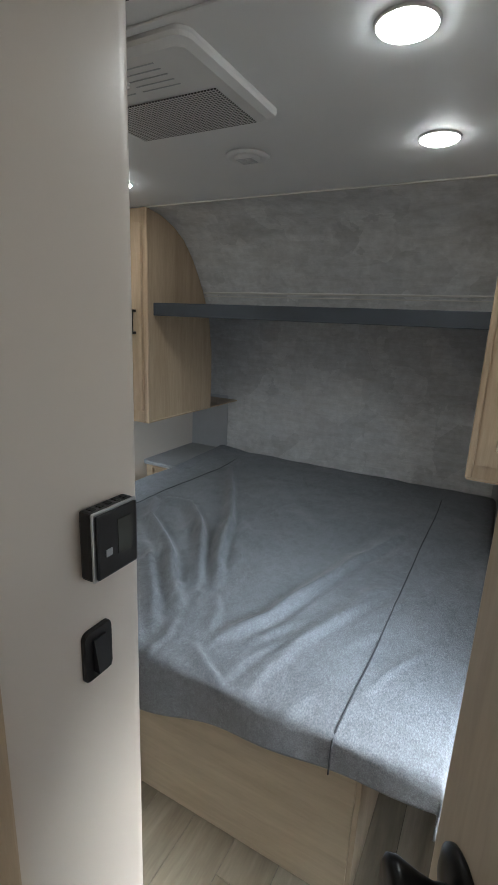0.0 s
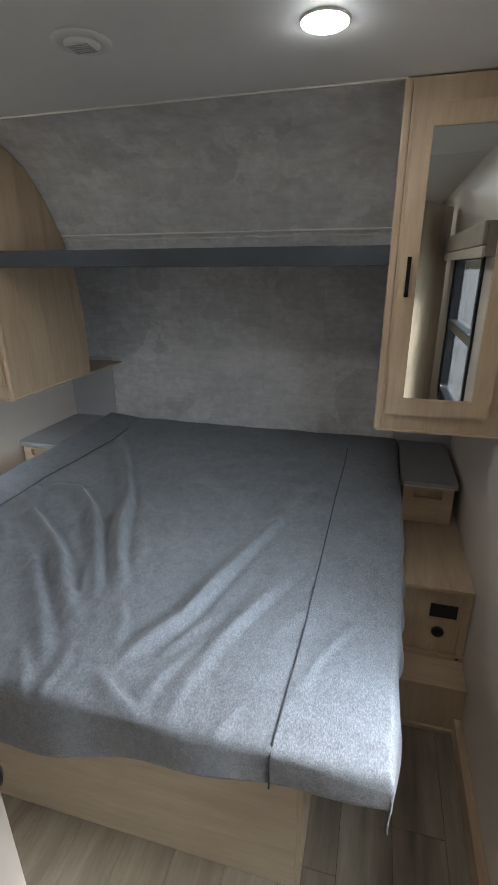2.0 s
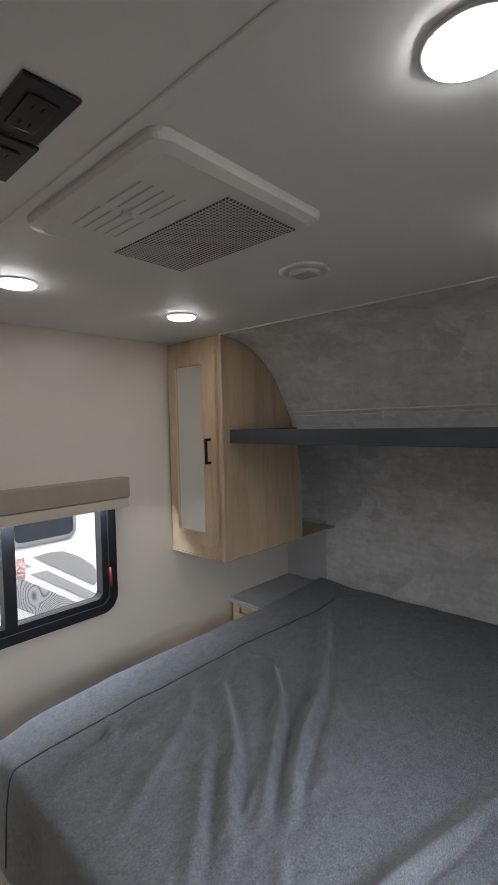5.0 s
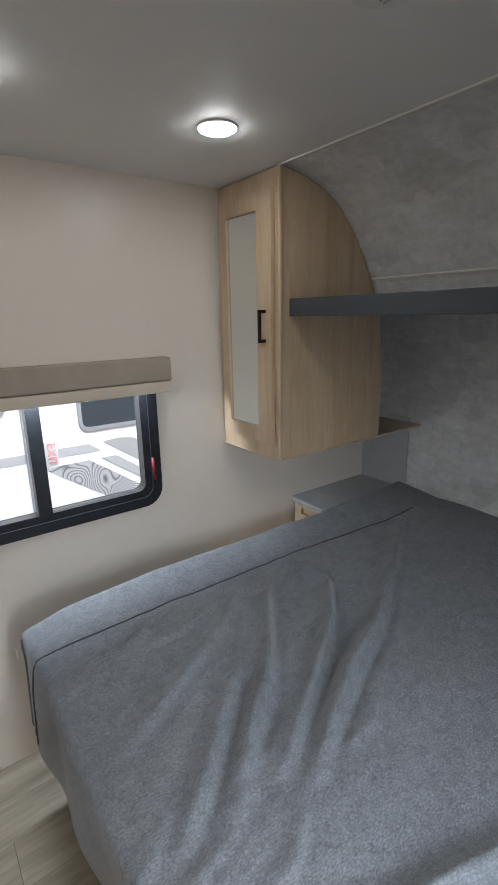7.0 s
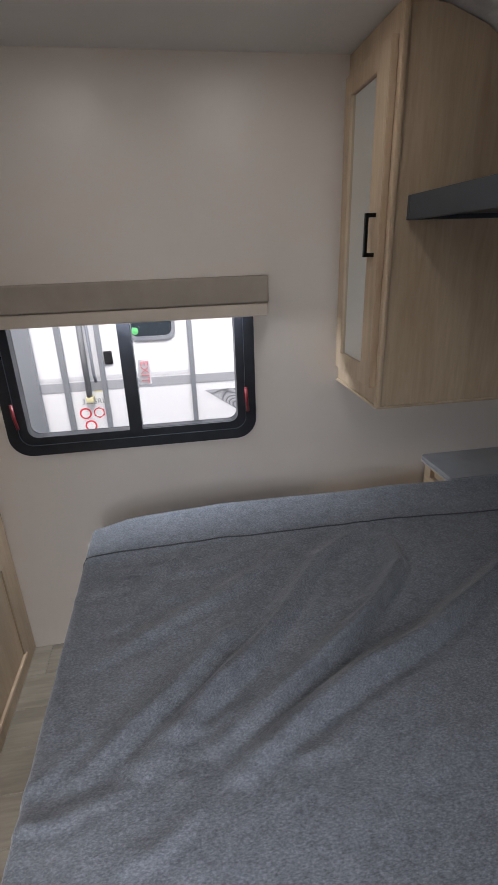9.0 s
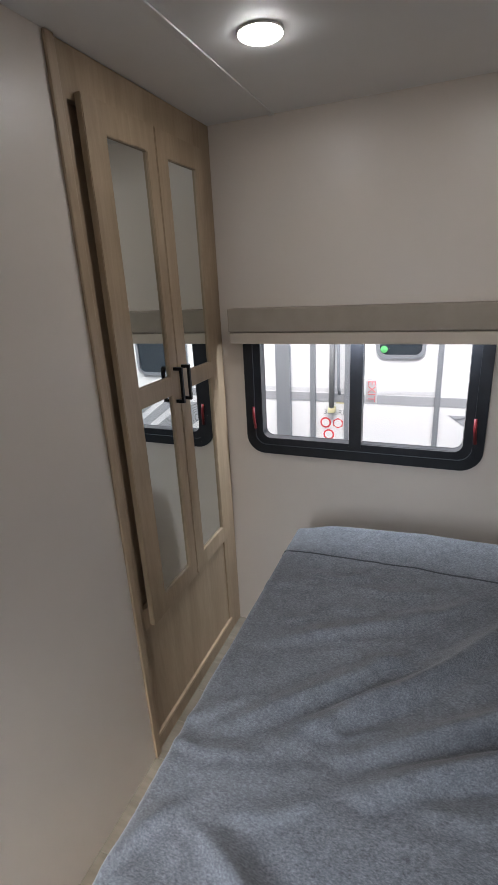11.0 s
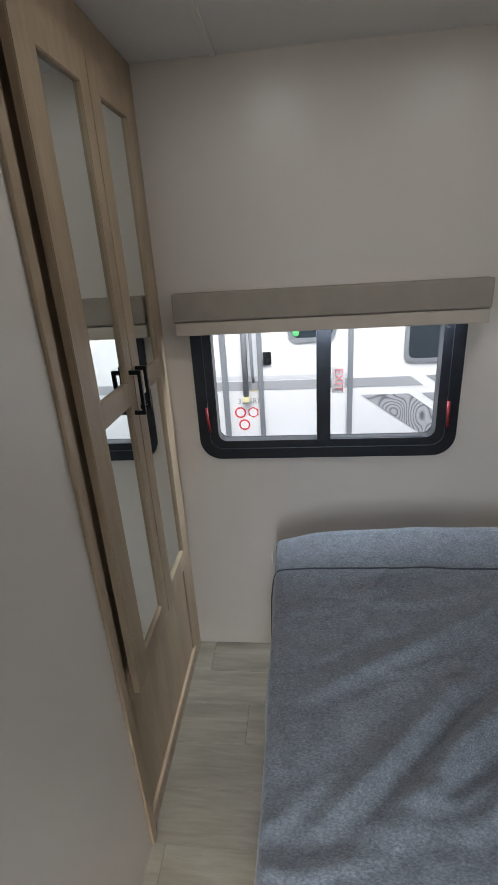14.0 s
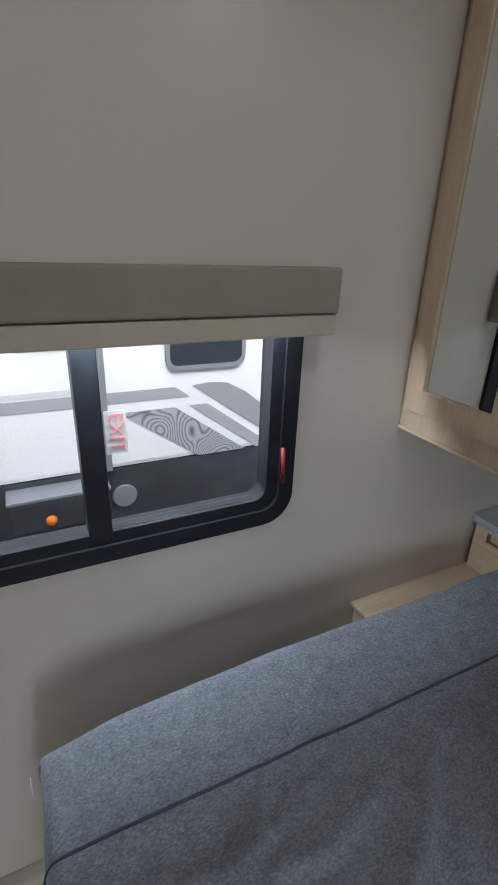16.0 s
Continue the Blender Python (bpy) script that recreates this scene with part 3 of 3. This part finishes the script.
FOLDS = [  # crest line on the bed, height, width
    (((0.50, 1.88), (0.72, 1.53), (0.91, 1.20), (0.98, 1.02), (1.06, 0.86), (1.13, 0.75)), 0.032, 0.022),
    (((0.53, 1.28), (0.65, 1.26), (0.79, 1.13), (0.88, 1.02), (0.98, 0.86), (1.07, 0.71)), 0.031, 0.021),
    (((0.46, 1.22), (0.58, 1.05), (0.79, 0.89), (0.88, 0.81), (0.98, 0.69), (1.08, 0.58)), 0.026, 0.022),
    (((0.74, 0.84), (0.89, 0.68), (0.98, 0.58), (1.07, 0.47)), 0.019, 0.022),
    (((0.64, 0.84), (0.72, 0.67), (0.83, 0.45)), 0.013, 0.024),
    (((0.44, 0.68), (0.52, 0.63), (0.60, 0.59)), 0.010, 0.018),
    (((0.50, 0.98), (0.60, 0.88), (0.66, 0.78)), 0.010, 0.018),
    (((1.51, 1.20), (1.42, 0.84), (1.37, 0.66), (1.30, 0.53)), 0.022, 0.023),
    (((1.60, 1.50), (1.54, 1.28), (1.48, 1.10)), 0.012, 0.028),
    (((1.64, 0.95), (1.53, 0.69), (1.47, 0.55)), 0.011, 0.024),
    (((1.24, 0.45), (1.30, 0.41), (1.38, 0.37)), 0.012, 0.017),
    (((0.85, 1.75), (1.10, 1.45), (1.30, 1.30)), 0.008, 0.070),
]


rng = random.Random(7)
for _ in range(26):
    x, y, a = rng.uniform(0.40, 1.25), rng.uniform(0.45, 1.25), radians(rng.uniform(-75, -42))
    ln = rng.uniform(0.06, 0.15)
    FOLDS.append((((x, y), (x + ln * math.cos(a), y + ln * math.sin(a)), (x + 1.9 * ln * math.cos(a - 0.2), y + 1.9 * ln * math.sin(a - 0.2))), rng.uniform(0.003, 0.008), rng.uniform(0.012, 0.022)))
for _ in range(10):
    x, y, a = rng.uniform(1.35, 1.85), rng.uniform(0.45, 1.2), radians(rng.uniform(-130, -105))
    ln = rng.uniform(0.06, 0.14)
    FOLDS.append((((x, y), (x + ln * math.cos(a), y + ln * math.sin(a)), (x + 1.9 * ln * math.cos(a + 0.1), y + 1.9 * ln * math.sin(a + 0.1))), rng.uniform(0.003, 0.006), rng.uniform(0.014, 0.024)))


def seg_dist(p, a, c):
    ab = (c[0] - a[0], c[1] - a[1])
    t = max(0, min(1, ((p[0] - a[0]) * ab[0] + (p[1] - a[1]) * ab[1]) / (ab[0] ** 2 + ab[1] ** 2)))
    return math.hypot(p[0] - a[0] - t * ab[0], p[1] - a[1] - t * ab[1]), t


def fold_height(x, y):
    z = 0.0
    for line, hgt, wid in FOLDS:
        if min(p[0] for p in line) - 0.12 > x or max(p[0] for p in line) + 0.12 < x or min(p[1] for p in line) - 0.12 > y or max(p[1] for p in line) + 0.12 < y:
            continue
        n, best = len(line) - 1, None
        for i in range(n):
            d, t = seg_dist((x, y), line[i], line[i + 1])
            if best is None or d < best[0]:
                ex, ey = line[i + 1][0] - line[i][0], line[i + 1][1] - line[i][1]
                side = ex * (y - line[i][1]) - ey * (x - line[i][0])
                best = (d, (i + t) / n, side)
        d, t, side = best
        fade = max(0.0, math.sin(math.pi * (0.04 + 0.92 * t))) ** 0.7
        k = wid * (0.62 if side > 0 else 1.25)
        z += 1.3 * hgt * fade * (math.exp(-(d / k) ** 1.6) - 0.30 * math.exp(-((d - 2.1 * k) / k) ** 2))
    z += 0.006 * (noise.noise((x * 4, y * 4, 0.3)) + 0.5 * noise.noise((x * 11, y * 11, 1.7)))
    return z


def blanket_point(u, v):
    """u runs across from side hem to side hem, v from foot hem to head, both as cloth length in metres."""
    wid, ln, rr = BX1 - BX0, BY1 - BY0, 0.020
    drop_x = drop_y = 0.0
    x, y = BX0 + u, BY0 + v
    out_x = out_y = 0.0
    if u < rr:
        a = min((rr - u) / rr, 1.57)
        x = BX0 + rr - rr * math.sin(a)
        drop_x = rr - rr * math.cos(a) + max(0, (rr - u) - rr * 1.57)
        out_x = -1
    elif u > wid - rr:
        a = min((u - wid + rr) / rr, 1.57)
        x = BX1 - rr + rr * math.sin(a)
        drop_x = rr - rr * math.cos(a) + max(0, (u - wid + rr) - rr * 1.57)
        out_x = 1
    if v < rr:
        a = min((rr - v) / rr, 1.57)
        y = BY0 + rr - rr * math.sin(a)
        drop_y = rr - rr * math.cos(a) + max(0, (rr - v) - rr * 1.57)
        out_y = -1
    drop = max(drop_x, drop_y) + 0.25 * min(drop_x, drop_y)
    top = fold_height(min(max(x, BX0), BX1), y) * max(0, 1 - drop / 0.05)
    sag = 0.020 * max(0, (y - 1.85) / 0.35)
    rise = 0.026 * max(0.0, min(1.0, (y - BY0) / 0.45)) ** 0.8
    rise += 0.022 * max(0.0, min(1.0, (0.46 - x) / 0.20)) * min(1.0, max(0.0, y - BY0) / 0.12)
    z = BT + 0.006 + top - drop + sag + rise
    x -= 0.042 * max(0.0, 1 - max(0.0, y - BY0) / 0.9) * max(0.0, (x - 1.2) / 0.75)
    if drop_x > 0.02:
        x += out_x * (drop_x * 0.06 + 0.012 * math.sin(y * 29 + 2 * math.sin(y * 7)) * min(1, drop_x / 0.1))
    if drop_y > 0.02:
        y += out_y * (drop_y * 0.04 + 0.008 * math.sin(x * 17 + 1) * min(1, drop_y / 0.1))
    return x, y, z


NU, NV = 300, 270
bm = bmesh.new()
grid = []
for j in range(NV + 1):
    row = []
    for i in range(NU + 1):
        u = -0.30 + (BX1 - BX0 + 0.30 + 0.115) * i / NU
        # the hem hangs a little unevenly
        v0 = -0.055 - 0.27 * (1 - min(max(u, 0), 1.71) / 1.71) ** 1.15 - 0.008 * math.sin(u * 9)
        v = v0 + (BY1 - BY0 - v0) * j / NV
        row.append(bm.verts.new(blanket_point(u, v)))
    grid.append(row)
for j in range(NV):
    for i in range(NU):
        bm.faces.new((grid[j][i], grid[j][i + 1], grid[j + 1][i + 1], grid[j + 1][i]))
cover = thing("blanket", "grey heathered fleece blanket, wrinkled, draped over the bed", "blanket")
cl = part("cloth", bm, FLEECE, cover, smooth=True)
sol = cl.modifiers.new("thickness", "SOLIDIFY")
sol.thickness, sol.offset = 0.005, -1
for us, start in ((0.184, -0.27), (1.472, -0.10)):
    pts = []
    for k in range(90):
        v = start + (BY1 - BY0 - 0.18 - start) * k / 89
        p = blanket_point(us + (0.03 * (v - 0.3) if us < 1 else 0.0) + 0.005 * math.sin(v * 5), v)
        nrm = (0, 0, 0.0012) if v > 0.02 else (0, -0.0015, 0)
        pts.append((p[0], p[1] + nrm[1], p[2] + nrm[2]))
    part("seam", tube(pts, 0.0024, 6), SEAM, cover)

part("care_tag", box(0.222, 0.240, 0.345, 0.3465, 0.588, 0.622, 0.0005), STICKER, cover, "small white sewn-in tag")

# ---- ceiling things ----
for lx, ly in ((1.660, 0.402), (1.647, 0.919), (0.510, 0.961), (0.527, 0.391), (1.840, -0.72)):
    lamp = thing("ceiling_lamp", "round recessed ceiling light, switched on", "ceiling light", group="ceiling lights")
    up = pose(lx, ly, H - 0.0005, 180, 0, 0)
    part("trim_ring", lathe([(0.0485, 0.0), (0.0535, 0.0), (0.0530, 0.002), (0.0515, 0.004), (0.0488, 0.004)], up), WHITEP, lamp, smooth=True)
    part("lens", lathe([(0.0005, 0.001), (0.0482, 0.001), (0.0482, 0.006), (0.040, 0.010), (0.0005, 0.012)], up), LENS, lamp, "glowing frosted lens", True)

vent = thing("ceiling_vent", "white rounded air conditioner cover with a perforated grille", "air vent")
cx, cy = 1.125, 0.440


def down(u, v, d):
    return (cx + u, cy + v, H - d)


o1, o2, o3 = rounded(0.412, 0.384, 0.03), rounded(0.406, 0.378, 0.03), rounded(0.370, 0.342, 0.022)
bm = loft([[down(u, v, d) for u, v in o] for o, d in ((o1, 0.0005), (o1, 0.008), (o2, 0.015), (o3, 0.021))])
part("cover", bm, WHITEP, vent)
part("grille", box(0.945, 1.282, 0.424, 0.604, H - 0.0240, H - 0.0214, 0.001), PERF, vent, "grey perforated plate")
for k in range(5):
    for s in (-1, 1):
        part("louver_slot", box(1.120 + s * 0.058 - 0.048, 1.120 + s * 0.058 + 0.048, 0.296 + k * 0.021, 0.2995 + k * 0.021, H - 0.0221, H - 0.0214, 0.0003), PALEGREY, vent)
part("knob", lathe([(0.0005, 0), (0.009, 0), (0.008, 0.006), (0.0005, 0.007)], pose(1.120, 0.340, H - 0.0214, 180, 0, 0), 16), WHITEP, vent)

det = thing("ceiling_speaker", "small white round ceiling speaker", "speaker")
up = pose(1.113, 0.868, H - 0.0005, 180, 0, 0)
part("base_ring", lathe([(0.040, 0), (0.066, 0), (0.065, 0.004), (0.052, 0.007), (0.040, 0.005)], up), WHITEP, det, smooth=True)
part("dome", lathe([(0.0005, 0.001), (0.040, 0.001), (0.040, 0.008), (0.034, 0.013), (0.0005, 0.014)], up), WHITEP, det, smooth=True)
for k in range(5):
    part("slot", box(1.113 - 0.026, 1.113 + 0.026, 0.846 + k * 0.010, 0.8485 + k * 0.010, H - 0.0158, H - 0.0142), PALEGREY, det)


def outlet(x0, x1, y0, y1):
    th = thing("ceiling_outlet", "black outlet plate on the ceiling", "outlet", group="ceiling outlets")
    part("plate", box(x0, x1, y0, y1, H - 0.006, H - 0.0005, 0.002), BLACK, th)
    part("receptacle", box(x0 + 0.025, x1 - 0.025, y0 + 0.016, y1 - 0.016, H - 0.0085, H - 0.0062, 0.001), BLACK, th)
    xm, ym = (x0 + x1) / 2, (y0 + y1) / 2
    for dx in (-0.02, 0.02):
        for dy in (-0.006, 0.006):
            part("slot", box(xm + dx - 0.004, xm + dx + 0.004, ym + dy - 0.001, ym + dy + 0.001, H - 0.0092, H - 0.0086), DARKHOLE, th)


outlet(1.178, 1.300, 0.098, 0.166)
outlet(1.050, 1.170, 0.104, 0.172)

# ---- passage wall fittings ----
th = thing("thermostat", "black wall thermostat with a small grey display", "thermostat")
part("housing", box(CORNER + 0.0005, CORNER + 0.020, -0.126, -0.048, 1.256, 1.350, 0.004), BLACK, th)
part("bezel", box(CORNER + 0.0202, CORNER + 0.024, -0.126, -0.048, 1.256, 1.350, 0.002), SILVER, th)
part("face", box(CORNER + 0.0242, CORNER + 0.029, -0.123, -0.051, 1.259, 1.347, 0.003), BLACK, th)
part("display", box(CORNER + 0.0288, CORNER + 0.0298, -0.088, -0.063, 1.284, 1.332), SCREEN, th)
part("button", box(CORNER + 0.0288, CORNER + 0.0305, -0.110, -0.099, 1.288, 1.298, 0.001), GREYTAG, th)
for k in range(5):
    part("vent_slot", box(CORNER + 0.006, CORNER + 0.016, -0.118 + k * 0.014, -0.111 + k * 0.014, 1.3495, 1.3512), DARKHOLE, th)
sw = thing("light_switch", "black rocker light switch on the wall", "switch")
oc = [(u - 0.107, v + 1.138) for u, v in rounded(0.050, 0.078, 0.010)]
part("plate", plate(oc, lambda u, v, d: (CORNER + d, u, v), 0.0005, 0.007, 0.002), BLACK, sw)
bm = loft([[(CORNER + d, y, z) for y, z in ((-0.118, 1.114), (-0.096, 1.114), (-0.096, 1.162), (-0.118, 1.162))] for d in (0.0072, 0.010)])
for vv in bm.verts:
    if vv.co.x > CORNER + 0.009 and vv.co.z < 1.13:
        vv.co.x += 0.008
part("rocker", bm, BLACK, sw)

hook = thing("wall_plug", "small round black plug on the white wall", "wall plug")
part("body", lathe([(0.0005, 0.0), (0.024, 0.0), (0.026, 0.010), (0.020, 0.018), (0.0005, 0.019)], pose(1.395, 0.0005, 1.015, -90, 0, 0), 24), BLACK, hook, smooth=True)

# ---- bedroom door, swung into the room ----
door = thing("door_1", "pale oak bedroom door standing open with a black knob", "door", kind="structure")
hinge, free = Vector((2.190, -0.62)), Vector((1.922, -0.100))
ax = (free - hinge).normalized()
dm = Matrix.Translation((hinge.x, hinge.y, 0)) @ Matrix.Rotation(math.atan2(ax.y, ax.x), 4, "Z")
door.matrix_world = dm
LEN = (free - hinge).length
part("leaf", box(0, LEN, -0.001, 0.030, 0.012, 1.93, 0.002), DOORWOOD, door)
kn = part("rosette", lathe([(0.0005, 0.0), (0.036, 0.0), (0.036, 0.004), (0.026, 0.010), (0.011, 0.012), (0.0005, 0.012)], pose(LEN - 0.055, 0.030, 1.13, -90, 0, 0)), BLACKM, door, "black knob rosette", True)
part("knob", lathe([(0.009, 0.010), (0.010, 0.022), (0.016, 0.034), (0.026, 0.050), (0.027, 0.058), (0.022, 0.062), (0.0005, 0.062)], pose(LEN - 0.055, 0.030, 1.13, -90, 0, 0)), BLACKM, door, "black door knob", True)

# ---- outside ----
structure("ground", box(-400, 400, -400, 400, -1.0, -0.80), ASPHALT, "grey asphalt yard between parked trailers", "ground")
TX = -1.72
tr = thing("parked_trailer", "white parked travel trailer with grey stripes and decals", "trailer")
part("body", box(TX - 2.4, TX, -5.0, 6.0, 0.25, 2.75, 0.03), SKIN, tr)
part("skirt", box(TX - 2.35, TX - 0.004, -5.0, 6.0, -0.35, 0.2495), SKIRT, tr)


def decal(name, pts, material, d=0.003):
    return part(name, plate(pts, lambda u, v, dd: (TX + dd, u, v), 0.0006, d), material, tr)


decal("stripe", [(-4.9, 0.645), (1.31, 0.645), (1.22, 0.712), (-4.9, 0.712)], STRIPE)
decal("stripe", [(-4.9, 0.722), (0.80, 0.722), (0.80, 0.752), (-4.9, 0.752)], PALESTRIPE)
decal("contour_panel", [(0.885, 0.588), (1.36, 0.252), (1.68, 0.252), (1.215, 0.588)], CONTOUR)
decal("slash", [(1.30, 0.59), (1.76, 0.252), (1.88, 0.252), (1.42, 0.59)], STRIPE)
decal("sweep", [(1.32, 0.712), (1.44, 0.722), (1.55, 0.71), (1.68, 0.64), (1.80, 0.54), (1.86, 0.42), (1.80, 0.37)], GREYTAG)


def trailer_window(y0, y1, z0, z1):
    cyy, czz = (y0 + y1) / 2, (z0 + z1) / 2
    o, i = rounded(y1 - y0, z1 - z0, 0.07), rounded(y1 - y0 - 0.05, z1 - z0 - 0.05, 0.05)
    pl = lambda u, v, d: (TX + d, cyy + u, czz + v)
    wd = part("window", ring_plate(o, i, pl, 0.0006, 0.02), ALU, tr)
    part("pane", plate(i, pl, 0.001, 0.006), TINT, wd)


trailer_window(1.165, 1.66, 0.81, 1.45)
trailer_window(0.38, 0.71, 0.98, 1.30)
part("control_light", lathe([(0.0005, 0), (0.025, 0), (0.0005, 0.006)], pose(TX + 0.021, 0.435, 1.045, 0, 90, 0), 16), GREEN, tr)
for y0, y1, dd in ((-0.095, -0.055, 0.03), (0.165, 0.200, 0.03), (-0.36, -0.25, 0.05), (0.79, 0.825, 0.025)):
    part("upright_trim", box(TX + 0.001, TX + dd, y0, y1, 0.25 if y0 > -0.2 else 0.0, 2.7, 0.004), ALU, tr)
part("grab_rail", tube([(TX + 0.05, 0.075, 0.60), (TX + 0.05, 0.080, 1.6)], 0.020), GREYTAG, tr, smooth=True)
part("grab_rail", tube([(TX + 0.06, 0.135, 0.72), (TX + 0.07, 0.130, 0.78), (TX + 0.07, 0.120, 1.6)], 0.011), ALU, tr, smooth=True)
part("rail_foot", box(TX + 0.001, TX + 0.07, 0.05, 0.10, 0.575, 0.615, 0.005), YELLOW, tr)
part("door_latch", box(TX + 0.001, TX + 0.02, 0.205, 0.262, 0.83, 0.92, 0.008), BLACK, tr)
for y, z, m_ in ((0.02, 0.48, STICKER), (0.115, 0.48, REDTAG), (0.045, 0.385, REDTAG)):
    st_ = part("round_sticker", lathe([(0.0005, 0), (0.042, 0), (0.042, 0.0015), (0.0005, 0.0015)], pose(TX + 0.001, y, z, 0, 90, 0), 6 if m_ is REDTAG and y > 0.1 else 28), REDTAG, tr)
    part("sticker_mark", lathe([(0.018, 0), (0.030, 0), (0.030, 0.001), (0.018, 0.001)], pose(TX + 0.0026, y, z, 0, 90, 0), 24), STICKER, st_)
text_mesh("model_number", "3235RL", 0.055, pose(TX + 0.003, 0.09, 0.565, 90, 0, 90), GREYTAG, tr)
part("small_label", box(TX + 0.001, TX + 0.002, 0.10, 0.16, 0.635, 0.655), YELLOW, tr)
part("bumper_step", box(TX + 0.001, TX + 0.16, 0.26, 0.78, 0.02, 0.20, 0.01), SKIRT, tr)
part("step_edge", box(TX + 0.001, TX + 0.162, 0.255, 0.785, 0.2005, 0.222, 0.006), ALU, tr)
part("marker_lamp", lathe([(0.0005, 0), (0.032, 0), (0.026, 0.012), (0.0005, 0.016)], pose(TX + 0.161, 0.46, 0.08, 0, 90, 0), 20), ORANGE, tr, "amber marker lamp", True)
part("filler_cap", lathe([(0.0005, 0), (0.075, 0), (0.07, 0.012), (0.0005, 0.014)], pose(TX - 0.003, 0.885, 0.06, 0, 90, 0), 28), ALU, tr)
for yy in (-1.6, -0.75):
    wl = part("wheel", lathe([(0.20, -0.10), (0.33, -0.10), (0.35, -0.05), (0.35, 0.05), (0.33, 0.10), (0.20, 0.10)], pose(TX + 0.0, yy, -0.45, 0, 90, 0)), RUBBER, tr, smooth=True)
    part("rim", lathe([(0.0005, 0.04), (0.12, 0.04), (0.20, 0.09), (0.20, -0.09), (0.0005, -0.09)], pose(TX + 0.0, yy, -0.45, 0, 90, 0)), ALU, wl)

# ---- floor planks ----
floor = bpy.data.objects["floor"]
PW, PL = 0.152, 0.91
meshes = {}
for ix in range(int(W / PW) + 1):
    x0, x1 = ix * PW + 0.0006, min((ix + 1) * PW, W) - 0.0006
    if x1 - x0 < 0.01:
        continue
    y = BACK - (ix * 0.37 % PL)
    while y < HEAD:
        a, c = max(y, BACK) + 0.0006, min(y + PL, HEAD) - 0.0006
        if c - a > 0.02:
            key = (round(x1 - x0, 4), round(c - a, 4))
            if key not in meshes:
                meshes[key] = finish(box(0, key[0], 0, key[1], -0.0036, 0.0, 0.0008, seg=1), "plank", PLANK)
            p = new("plank", meshes[key])
            p.location = (x0, a, 0)
            p.parent = floor
        y += PL
